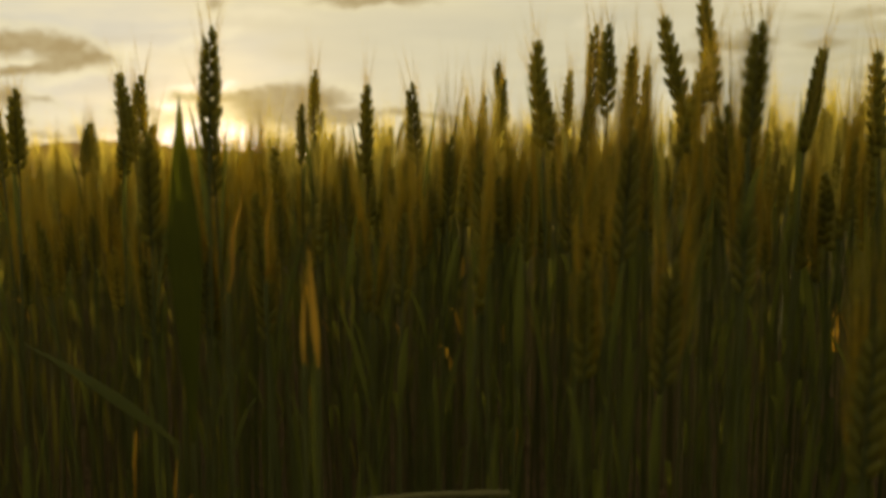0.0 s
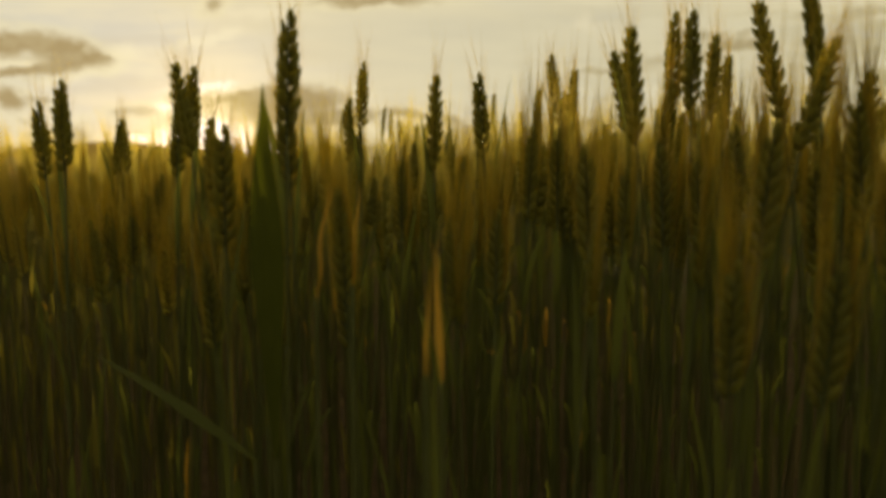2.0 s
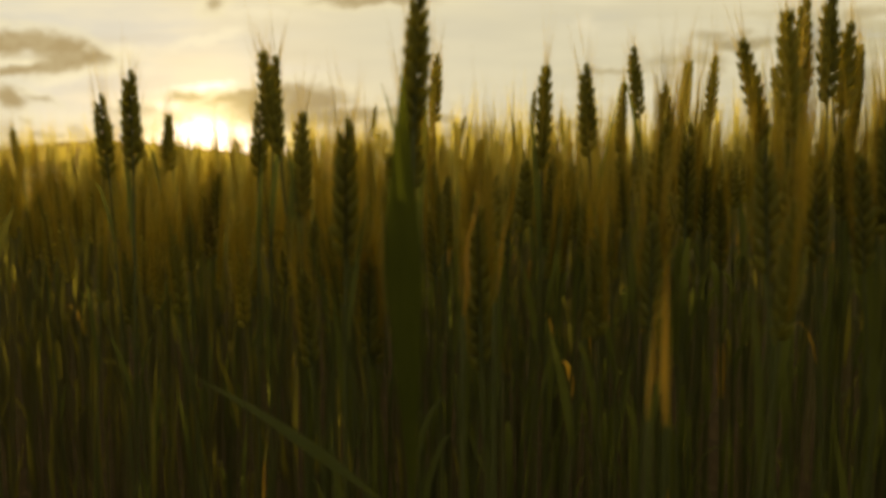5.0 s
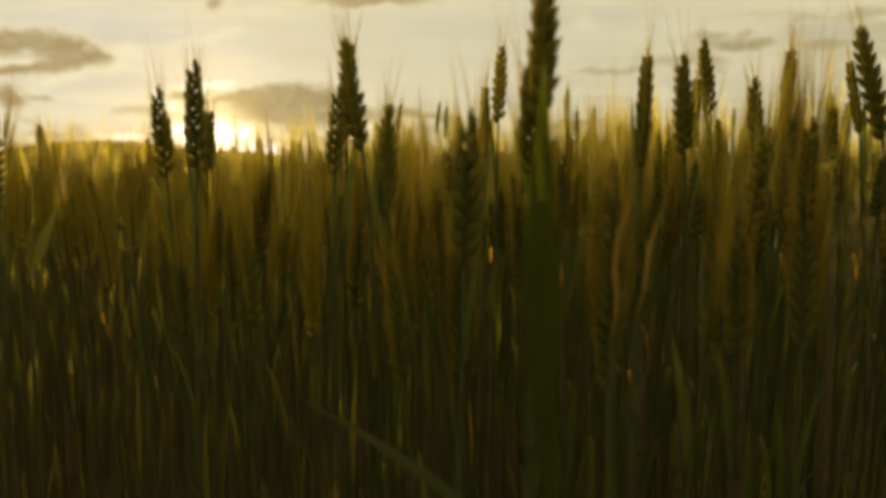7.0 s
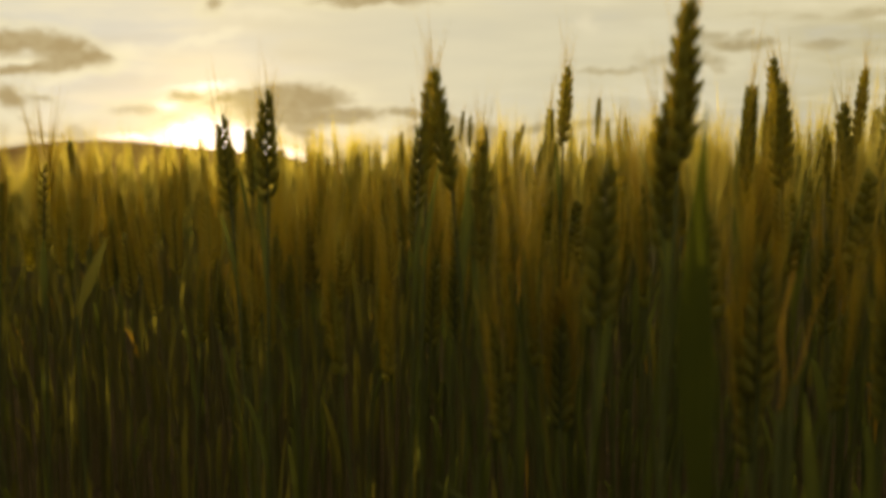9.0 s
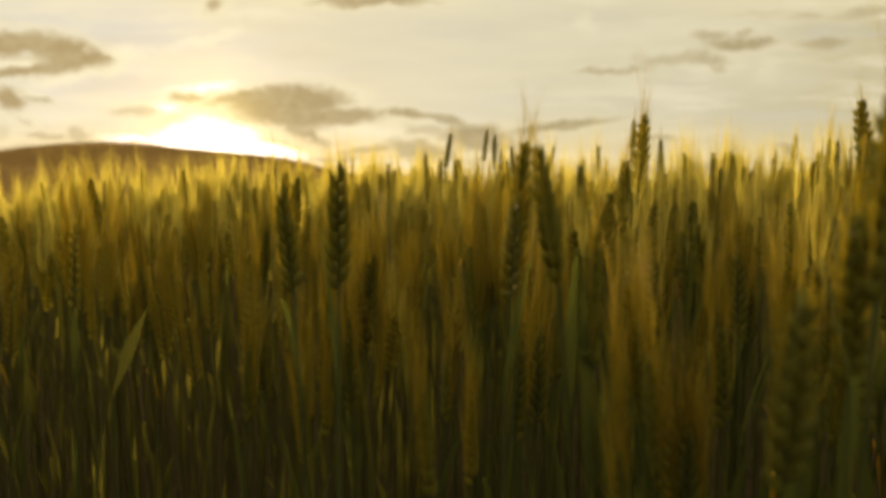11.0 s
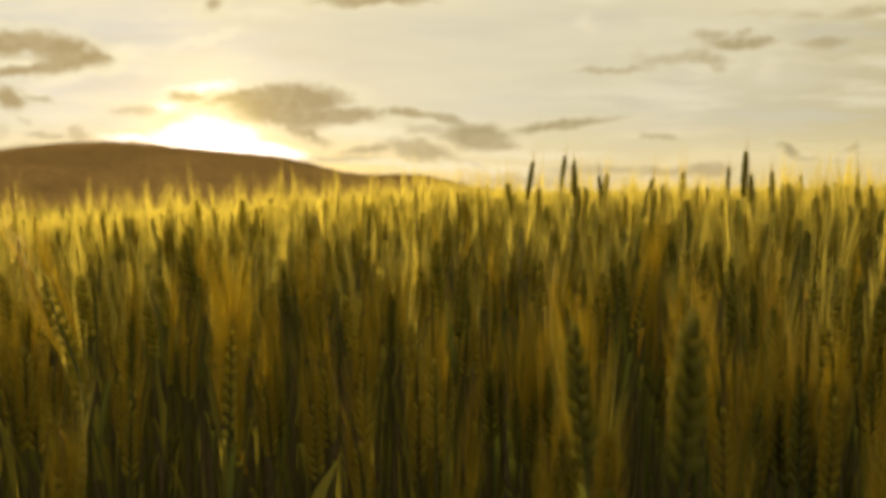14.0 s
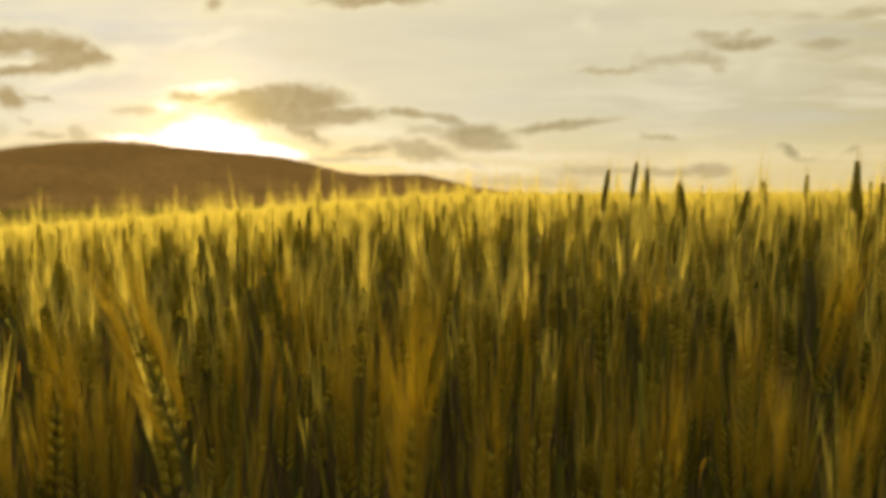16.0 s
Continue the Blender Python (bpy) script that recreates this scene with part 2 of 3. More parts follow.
def plant(name, dark, light, through_colour, share, rough=0.55, gloss=0.22, scale=90.0, island=True, streak=14.0):
    """A thin plant surface: diffuse with a soft gloss, and light that shines through."""
    m, n = surface(name)
    place = n.make("ShaderNodeTexCoord").outputs["Object"]
    stretch = n.make("ShaderNodeMapping")
    stretch.inputs["Scale"].default_value = (1, 1, 1 / streak)
    m.node_tree.links.new(place, stretch.inputs[0])
    grain = n.noise(stretch.outputs[0], scale * 6, 3.0)
    blotch = n.noise(place, scale * 0.25, 4.0)
    one = n.make("ShaderNodeNewGeometry").outputs["Random Per Island"] if island else n.make("ShaderNodeObjectInfo").outputs["Random"]
    pick = n.math("ADD", n.math("MULTIPLY", one, 0.6), n.math("MULTIPLY", blotch, 0.5))
    colour = n.mix(n.step(pick, 0.1, 0.95), dark, light)
    colour = n.mix(n.step(grain, 0.35, 0.75, 0.0, 0.45), colour, tuple(c * 0.55 for c in dark[:3]) + (1,))
    glow = n.mix(n.step(pick, 0.1, 0.95), tuple(c * 0.7 for c in through_colour[:3]) + (1,), through_colour)
    skin = n.make("ShaderNodeBsdfPrincipled")
    n.put(skin.inputs["Base Color"], colour)
    skin.inputs["Roughness"].default_value = rough
    skin.inputs["Specular IOR Level"].default_value = gloss
    bump = n.make("ShaderNodeBump")
    bump.inputs["Strength"].default_value = 0.35
    bump.inputs["Distance"].default_value = 0.0006
    n.put(bump.inputs["Height"], grain)
    n.put(skin.inputs["Normal"], bump.outputs[0])
    back = n.make("ShaderNodeBsdfTranslucent")
    n.put(back.inputs[0], glow)
    both = n.make("ShaderNodeMixShader")
    both.inputs[0].default_value = share
    m.node_tree.links.new(skin.outputs[0], both.inputs[1])
    m.node_tree.links.new(back.outputs[0], both.inputs[2])
    m.node_tree.links.new(both.outputs[0], n.make("ShaderNodeOutputMaterial").inputs[0])
    return m


HUSK = plant("wheat_husk", (0.083, 0.096, 0.028, 1), (0.185, 0.182, 0.053, 1), (0.72, 0.65, 0.12, 1), 0.50, 0.75, 0.07)
AWN = plant("wheat_awn", (0.20, 0.17, 0.055, 1), (0.35, 0.285, 0.085, 1), (0.98, 0.80, 0.15, 1), 0.70)
STALK = plant("wheat_stalk", (0.067, 0.086, 0.024, 1), (0.152, 0.152, 0.043, 1), (0.30, 0.30, 0.06, 1), 0.15, 0.45)
BLADE = plant("wheat_blade", (0.042, 0.058, 0.017, 1), (0.100, 0.107, 0.031, 1), (0.34, 0.36, 0.06, 1), 0.40, 0.75, 0.05)
DRY = plant("dry_blade", (0.19, 0.115, 0.030, 1), (0.34, 0.215, 0.055, 1), (0.95, 0.56, 0.06, 1), 0.62, 0.6, 0.15)
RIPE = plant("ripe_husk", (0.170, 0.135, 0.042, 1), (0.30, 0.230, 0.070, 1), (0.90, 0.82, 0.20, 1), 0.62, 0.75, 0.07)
FLAG = plant("flag_leaf", (0.034, 0.042, 0.008, 1), (0.070, 0.074, 0.014, 1), (0.14, 0.16, 0.012, 1), 0.35, 0.8, 0.03)
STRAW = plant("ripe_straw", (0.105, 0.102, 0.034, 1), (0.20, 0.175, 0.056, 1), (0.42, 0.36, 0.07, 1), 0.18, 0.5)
YELLOWED = plant("yellowed_blade", (0.064, 0.068, 0.020, 1), (0.145, 0.130, 0.036, 1), (0.54, 0.46, 0.07, 1), 0.43, 0.75, 0.05)
MATS = (HUSK, AWN, STALK, BLADE, DRY, RIPE, FLAG, STRAW, YELLOWED)
H, A, S, B, D, R, FL, T, Y = range(9)
# lighter, yellower copies: riper crop, with some of the low sun's glare put into colour
RIPE_AND_BRIGHT = {H: R, S: T, B: Y}


def soil_material():
    m, n = surface("field_soil")
    place = n.make("ShaderNodeTexCoord").outputs["Object"]
    big = n.noise(place, 0.05, 5.0)
    small = n.noise(place, 30.0, 6.0, 0.65)
    near_soil = n.mix(n.step(small, 0.3, 0.7), (0.045, 0.032, 0.016, 1), (0.10, 0.072, 0.036, 1))
    crop = n.mix(n.step(big, 0.35, 0.65), (0.17, 0.13, 0.028, 1), (0.26, 0.20, 0.05, 1))
    length = n.make("ShaderNodeVectorMath", operation="LENGTH")
    m.node_tree.links.new(place, length.inputs[0])
    colour = n.mix(n.step(length.outputs["Value"], 30.0, 90.0), near_soil, crop)
    skin = n.make("ShaderNodeBsdfPrincipled")
    n.put(skin.inputs["Base Color"], colour)
    skin.inputs["Roughness"].default_value = 0.95
    skin.inputs["Specular IOR Level"].default_value = 0.0
    bump = n.make("ShaderNodeBump")
    bump.inputs["Strength"].default_value = 0.7
    bump.inputs["Distance"].default_value = 0.03
    n.put(bump.inputs["Height"], small)
    n.put(skin.inputs["Normal"], bump.outputs[0])
    m.node_tree.links.new(skin.outputs[0], n.make("ShaderNodeOutputMaterial").inputs[0])
    return m


def hill_material():
    m, n = surface("hill_scrub")
    place = n.make("ShaderNodeTexCoord").outputs["Object"]
    big = n.noise(place, 0.006, 5.0)
    small = n.noise(place, 0.07, 6.0, 0.65)
    colour = n.mix(n.step(big, 0.35, 0.65), (0.31, 0.185, 0.062, 1), (0.40, 0.235, 0.080, 1))
    colour = n.mix(n.step(small, 0.45, 0.62, 0.0, 0.6), colour, (0.20, 0.125, 0.048, 1))
    skin = n.make("ShaderNodeBsdfPrincipled")
    n.put(skin.inputs["Base Color"], colour)
    skin.inputs["Roughness"].default_value = 0.95
    skin.inputs["Specular IOR Level"].default_value = 0.0
    bump = n.make("ShaderNodeBump")
    bump.inputs["Strength"].default_value = 0.8
    bump.inputs["Distance"].default_value = 4.0
    n.put(bump.inputs["Height"], small)
    n.put(skin.inputs["Normal"], bump.outputs[0])
    m.node_tree.links.new(skin.outputs[0], n.make("ShaderNodeOutputMaterial").inputs[0])
    return m


SOIL, SCRUB = soil_material(), hill_material()


# ---- the land ----
def lie(x, y):
    """Height of the ground: it falls away to the left, and gently ahead."""
    x, y = np.asarray(x, float), np.asarray(y, float)
    left = 260.0 * np.tanh(np.minimum(x + 0.7, 0.0) / 260.0)
    right = 60.0 * np.tanh(np.maximum(x, 0.0) / 60.0)
    return 0.078 * left + 0.007 * right - 0.004 * 120.0 * np.tanh(y / 120.0)


def grid_mesh(name, xs, ys, height, material):
    gx, gy = np.meshgrid(xs, ys)
    gz = height(gx, gy)
    verts = np.stack([gx, gy, gz], -1).reshape(-1, 3)
    cols, rows = len(xs), len(ys)
    faces = [(r * cols + c, r * cols + c + 1, (r + 1) * cols + c + 1, (r + 1) * cols + c)
             for r in range(rows - 1) for c in range(cols - 1)]
    me = bpy.data.meshes.new(name)
    me.from_pydata(verts.tolist(), [], faces)
    me.materials.append(material)
    me.shade_smooth()
    return new(name, me)


def spread(reach, count, bend):
    t = np.linspace(-1, 1, count)
    return np.sign(t) * reach * (np.abs(t) ** bend)


ground = grid_mesh("ground", spread(4600, 121, 4.0), spread(4600, 121, 4.0), lie, SOIL)
tagged(ground, "dark brown field soil under the standing wheat", "ground", kind="structure")

HILL_FAR = 1500.0


def hill_height(x, y):
    u = x / HILL_FAR
    top = (0.0760 * np.exp(-((u + 0.50) / 0.20) ** 2 / 2) + 0.012 * np.exp(-((u + 0.85) / 0.20) ** 2 / 2)
           + 0.020 * np.exp(-((u + 0.24) / 0.08) ** 2 / 2) + 0.0215 * np.exp(-((u + 0.04) / 0.062) ** 2 / 2))
    rough = np.array([noise.fractal(Vector((a * 0.02, b * 0.02, 0.0)), 0.7, 2.1, 4) for a, b in zip(x.ravel(), y.ravel())]).reshape(x.shape)
    rise = np.clip((y - 700.0) / (HILL_FAR - 700.0), 0, 1)
    fall = np.clip((y - HILL_FAR) / 900.0, 0, 1)
    shape = (rise * rise * (3 - 2 * rise)) * (1 - fall * fall * (3 - 2 * fall))
    return -27.0 + (HILL_FAR * top + 27.0) * shape + rough * 2.2 * shape * (top > 0.004)


hill = grid_mesh("hill", np.linspace(-2300, 500, 281), np.concatenate([np.linspace(700, 1480, 27), np.linspace(1490, 2400, 21)]), hill_height, SCRUB)
tagged(hill, "low scrub-covered brown hill beyond the wheat field", "hill", kind="structure")


# ---- wheat geometry ----
class Geo:
    def __init__(self):
        self.v, self.f, self.m = [], [], []

    def face(self, ids, mat):
        self.f.append(ids)
        self.m.append(mat)

    def tube(self, pts, radii, sides, mat, close=False):
        start = len(self.v)
        for p, r in zip(pts, radii):
            for k in range(sides):
                a = 2 * math.pi * k / sides
                self.v.append((p[0] + r * math.cos(a), p[1] + r * math.sin(a), p[2]))
        for i in range(len(pts) - 1):
            for k in range(sides):
                a, b = start + i * sides + k, start + i * sides + (k + 1) % sides
                self.face((a, b, b + sides, a + sides), mat)

    def grain(self, foot, axis, length, radius, sides, rings, mat):
        """A pointed husk along axis."""
        axis = Vector(axis).normalized()
        side = axis.orthogonal().normalized()
        other = axis.cross(side)
        foot = Vector(foot)
        start = len(self.v)
        self.v.append(tuple(foot))
        for i in range(1, rings + 1):
            t = i / (rings + 1)
            r = radius * (math.sin(math.pi * t ** 0.8)) ** 0.8
            for k in range(sides):
                a = 2 * math.pi * k / sides
                self.v.append(tuple(foot + axis * (length * t) + side * (r * math.cos(a)) + other * (r * math.sin(a))))
        self.v.append(tuple(foot + axis * length))
        last = len(self.v) - 1
        for k in range(sides):
            k2 = (k + 1) % sides
            self.face((start, start + 1 + k2, start + 1 + k), mat)
            for i in range(rings - 1):
                a = start + 1 + i * sides
                self.face((a + k, a + k2, a + sides + k2, a + sides + k), mat)
            a = start + 1 + (rings - 1) * sides
            self.face((a + k, a + k2, last), mat)
        return foot + axis * length

    def bristle(self, foot, axis, length, width, mat, bow=0.0, parts=2):
        """A tapered awn, three-sided, slightly bowed."""
        foot, axis = Vector(foot), Vector(axis).normalized()
        side = axis.orthogonal().normalized()
        other = axis.cross(side)
        start = len(self.v)
        if parts == 1:
            turn = rnd.uniform(0, 6.28)
            across = side * math.cos(turn) + other * math.sin(turn)
            self.v.extend((tuple(foot - across * width * 0.5), tuple(foot + across * width * 0.5), tuple(foot + axis * length + side * (bow * length))))
            self.face((start, start + 1, start + 2), mat)
            return
        for i in range(parts):
            t = i / parts
            c = foot + axis * (length * t) + side * (bow * length * t * t)
            for k in range(3):
                a = 2.094 * k
                r = width * (1 - t) * 0.5
                self.v.append(tuple(c + side * (r * math.cos(a)) + other * (r * math.sin(a))))
        self.v.append(tuple(foot + axis * length + side * (bow * length)))
        last = len(self.v) - 1
        for i in range(parts - 1):
            for k in range(3):
                a, b = start + 3 * i + k, start + 3 * i + (k + 1) % 3
                self.face((a, b, b + 3, a + 3), mat)
        for k in range(3):
            self.face((start + 3 * (parts - 1) + k, start + 3 * (parts - 1) + (k + 1) % 3, last), mat)

    def blade(self, pts, width, facing, mat, fold=0.25, peak=0.35, foot=0.55):
        """A folded leaf along pts: three points across, pointed at the tip."""
        n = len(pts)
        start = len(self.v)
        for i, p in enumerate(pts):
            p = Vector(p)
            ahead = Vector(pts[min(i + 1, n - 1)]) - Vector(pts[max(i - 1, 0)])
            ahead.normalize()
            turn = Vector((math.cos(facing + 0.5 * i / n), math.sin(facing + 0.5 * i / n), 0.0))
            side = (turn - ahead * turn.dot(ahead)).normalized()
            up = ahead.cross(side)
            t = i / (n - 1)
            wide = width * (min(1.0, foot + t / peak * (1 - foot)) if t < peak else (1 - ((t - peak) / (1 - peak)) ** 1.25)) * 0.5 + 0.0002
            self.v.append(tuple(p - side * wide + up * (wide * fold)))
            self.v.append(tuple(p))
            self.v.append(tuple(p + side * wide + up * (wide * fold)))
        for i in range(n - 1):
            a = start + 3 * i
            self.face((a, a + 1, a + 4, a + 3), mat)
            self.face((a + 1, a + 2, a + 5, a + 4), mat)

    def merge(self, other, matrix):
        start = len(self.v)
        self.v.extend(tuple(matrix @ Vector(p)) for p in other.v)
        self.f.extend(tuple(i + start for i in ids) for ids in other.f)
        self.m.extend(other.m)

    def mesh(self, name, smooth=True):
        me = bpy.data.meshes.new(name)
        me.from_pydata(self.v, [], self.f)
        used = sorted(set(self.m))
        for k in used:
            me.materials.append(MATS[k])
        me.polygons.foreach_set("material_index", [used.index(k) for k in self.m])
        if smooth:
            me.shade_smooth()
        return me


rnd = random.Random(11)


def spikelet_geo(mat, sides=6, rings=4, florets=3):
    g = Geo()
    for k in range(florets):
        y = (k - (florets - 1) / 2) * 0.34
        g.grain((0, y * 0.002, 0), (0.0, y, 1.0), 0.0142 if k == 1 or florets < 3 else 0.0128, 0.0022, sides, rings, mat)
    return g


def ear_layout(length, count):
    """Foot and direction of each spikelet of an upright ear that starts at the origin."""
    for i in range(count):
        t = i / (count - 1)
        s = 1 if i % 2 else -1
        size = 0.80 + 0.45 * math.sin(math.pi * min(1.0, 0.12 + t * 0.86)) * (1 - 0.25 * t)
        lean = 0.55 * (1 - 0.6 * t)
        if i == count - 1:
            lean, s = 0.0, 1
        z = length * (0.02 + 0.86 * t)
        yield (s * 0.0013, 0.0, z), (s * lean, rnd.uniform(-0.05, 0.05), 1.0), size, t


def ear_geo(length, count, florets, sides, rings, awns, awn_width, awn_length=0.05, parts=2):
    g = Geo()
    g.tube([(0, 0, 0), (0, 0, length * 0.9)], [0.0012, 0.0007], 3, S)
    layout = list(ear_layout(length, count))
    for foot, axis, size, t in layout:
        for k in range(florets):
            y = (k - (florets - 1) / 2) * 0.42
            g.grain(foot, (axis[0], axis[1] + y, 1), 0.0132 * size * (16 / count) ** 0.5, 0.0030 * size * (1.0 if florets > 1 else 1.55), sides, rings, H)
    for k in range(awns):
        foot, axis, size, t = layout[int((k + 0.5) * len(layout) / awns)]
        s = 1 if axis[0] > 0 else -1
        out = rnd.uniform(0.02, 0.15)
        p = Vector(foot) + Vector(axis).normalized() * 0.011 * size
        g.bristle(p, (s * out, rnd.uniform(-0.12, 0.12), 1), awn_length * rnd.uniform(0.6, 1.15) * (0.75 + 0.35 * t), awn_width, A, rnd.uniform(-0.08, 0.08), parts)
    return g


def stem_points(height, lean, n=6):
    """The line of a stem from the ground to the foot of its ear; lean is its sideways reach at the top."""
    return [Vector((lean[0] * (i / n) ** 2.2, lean[1] * (i / n) ** 2.2, height * i / n)) for i in range(n + 1)]


def leaf_points(foot, around, reach, rise, droop, n=6):
    pts = []
    for i in range(n + 1):
        t = i / n
        out = reach * t ** 1.25
        pts.append((foot[0] + math.cos(around) * out, foot[1] + math.sin(around) * out, foot[2] + rise * t - droop * t * t * t))
    return pts


def ear_pose(points, spin):
    top = points[-1]
    aim = (points[-1] - points[-2]).normalized()
    return Matrix.Translation(top) @ Vector((0, 0, 1)).rotation_difference(aim).to_matrix().to_4x4() @ Matrix.Rotation(spin, 4, "Z")


# ---- tall stalks that stand out against the sky, each with its own place ----
def child(name, me, parent, label=""):
    ob = new(name, me)
    ob.parent = parent
    if label:
        ob["label"] = label
    return ob


SPIKELET = spikelet_geo(H).mesh("spikelet")
RIPE_SPIKELET = spikelet_geo(R).mesh("spikelet")
LABELS = {
    "green": "green-gold wheat stalk with a dense dark ear and fine beard",
    "gold": "sunlit golden wheat stalk with a translucent bearded ear",
    "bent": "wheat stalk leaning over with a heavy dark ear",
}


def tall_stalk(x, y, z, lean=0.0, length=0.09, spin=0.3, look_of="green", count=17, beard=0.046, slim=1.0):
    """A wheat stalk whose ear ends at x, y, z; lean: how far its tip stands sideways of the ear's foot."""
    foot_z = z - length * 0.97
    base_x, base_y = x - lean * 3.2, y + rnd.uniform(-0.02, 0.02)
    floor = float(lie(base_x, base_y)) - 0.004
    height = foot_z - floor
    reach = (x - lean) - base_x
    thing = new("wheat_stalk")
    thing.location = (base_x, base_y, floor)
    tagged(thing, LABELS[look_of], "wheat", "tall wheat stalks")
    pts = stem_points(height, (reach, y - base_y), 10)
    g = Geo()
    g.tube(pts, [0.0021 - 0.0009 * i / 10 for i in range(11)], 6, S)
    for k in (0.34, 0.62, 0.84):
        c = pts[int(k * 10)]
        g.tube([c - Vector((0, 0, 0.004)), c, c + Vector((0, 0, 0.004))], [0.0018, 0.0028, 0.0018], 6, S)
    child("stem", g.mesh("stem"), thing)
    # ear
    aim = Vector((lean, rnd.uniform(-0.006, 0.006), length)).normalized()
    ear_axis = Geo()
    ear_axis.tube([(0, 0, -0.002), (0, 0, length * 0.5), (0, 0, length * 0.9)], [0.0013, 0.0011, 0.0006], 5, S)
    ear = child("ear", ear_axis.mesh("ear"), thing)
    turn = Vector((0, 0, 1)).rotation_difference(aim).to_matrix().to_4x4() @ Matrix.Rotation(spin, 4, "Z")
    ear.matrix_local = Matrix.Translation(pts[-1]) @ turn
    hairs = Geo()
    for foot, axis, size, t in ear_layout(length, count):
        piece = child("spikelet", RIPE_SPIKELET if look_of == "gold" else SPIKELET, ear)
        way_up = Vector((0, 0, 1)).rotation_difference(Vector(axis).normalized()).to_matrix().to_4x4()
        scale = size * rnd.uniform(0.93, 1.07) * length / 0.09 * slim
        piece.matrix_local = Matrix.Translation(foot) @ way_up @ Matrix.Rotation(rnd.uniform(-0.3, 0.3), 4, "Z") @ Matrix.Scale(scale, 4)
        s = 1 if axis[0] > 0 else -1
        for _ in range(8 if slim < 1.0 else 2):
            p = Vector(foot) + Vector(axis).normalized() * 0.011 * size
            hairs.bristle(p, (s * rnd.uniform(0.06, 0.24), rnd.uniform(-0.2, 0.2), 1), beard * rnd.uniform(0.5, 1.2) * (0.7 + 0.4 * t), 0.00062, A, rnd.uniform(-0.1, 0.1), 3)
    child("beard", hairs.mesh("beard"), ear, "fine straw-gold awns")
    # leaves
    for k, at in enumerate((0.86, 0.66, 0.46)):
        c = pts[round(at * 10)]
        around = rnd.uniform(0, 2 * math.pi)
        leaf = Geo()
        leaf.blade(leaf_points((0, 0, 0), around, rnd.uniform(0.008, 0.035), rnd.uniform(0.09, 0.17), rnd.uniform(0.0, 0.05), 8),
                   rnd.uniform(0.005, 0.0085), around + 1.57, B if k < 2 or rnd.random() < 0.8 else D)
        child("leaf", leaf.mesh("leaf"), thing).location = c
    return thing


# close to the start of the walk
tall_stalk(-0.183, 0.507, 0.877, 0.003, 0.092, 0.5)
tall_stalk(-0.446, 0.674, 0.857, 0.001, 0.092, 0.0)
tall_stalk(-0.496, 0.708, 0.843, -0.009, 0.085, 0.1, "bent")
tall_stalk(-0.317, 0.627, 0.866, -0.015, 0.090, 1.2, "bent")
tall_stalk(-0.318, 0.679, 0.871, 0.004, 0.082, 0.9)
tall_stalk(-0.325, 0.657, 0.834, 0.004, 0.074, 0.1)
tall_stalk(-0.175, 0.871, 0.914, 0.003, 0.090, 0.7, "gold", beard=0.06)
tall_stalk(-0.080, 0.655, 0.857, 0.001, 0.092, 1.1)
tall_stalk(-0.038, 0.693, 0.866, -0.007, 0.088, 0.2, "bent")
tall_stalk(0.073, 0.921, 0.935, -0.012, 0.096, 0.3, "bent")
tall_stalk(0.062, 0.699, 0.872, 0.006, 0.086, 1.2)
tall_stalk(0.076, 0.557, 0.879, -0.007, 0.095, 0.8)
tall_stalk(0.084, 0.653, 0.883, -0.028, 0.095, 0.5, "bent")
tall_stalk(0.153, 0.677, 0.921, 0.0, 0.092, 0.1)
tall_stalk(0.159, 0.646, 0.916, -0.001, 0.096, 0.2)
tall_stalk(0.192, 0.675, 0.900, 0.001, 0.086, 0.4)
tall_stalk(0.213, 0.686, 0.884, 0.004, 0.080, 1.0)
tall_stalk(0.197, 0.604, 0.914, -0.028, 0.108, 0.7, "bent")
tall_stalk(0.217, 0.565, 0.921, -0.016, 0.098, 0.9, "bent")
tall_stalk(0.196, 0.482, 0.856, 0.024, 0.084, 0.6, "bent")
tall_stalk(0.243, 0.520, 0.838, 0.0, 0.090, 0.2, beard=0.055)
tall_stalk(0.188, 0.402, 0.853, 0.002, 0.072, 0.1, beard=0.05)
tall_stalk(0.318, 0.558, 0.873, 0.010, 0.092, 1.0)
tall_stalk(0.360, 0.550, 0.868, -0.008, 0.092, 0.5)
tall_stalk(-0.193, 0.869, 0.868, 0.001, 0.084, 1.3)
tall_stalk(-0.190, 0.940, 0.836, 0.004, 0.084, 0.6)
tall_stalk(0.052, 0.878, 0.881, 0.004, 0.088, 1.1)
tall_stalk(-0.282, 0.620, 0.814, 0.0, 0.088, 1.2)
tall_stalk(-0.227, 0.496, 0.794, 0.002, 0.090, 0.1)
tall_stalk(-0.545, 0.978, 0.855, 0.006, 0.084, 1.2)
tall_stalk(-0.191, 0.520, 0.826, -0.004, 0.082, 0.3)
tall_stalk(0.175, 0.915, 0.920, 0.004, 0.090, 0.8, "gold", beard=0.06)
tall_stalk(0.062, 0.768, 0.861, -0.008, 0.086, 0.2)
tall_stalk(0.266, 0.950, 0.915, -0.020, 0.094, 0.9, "bent")
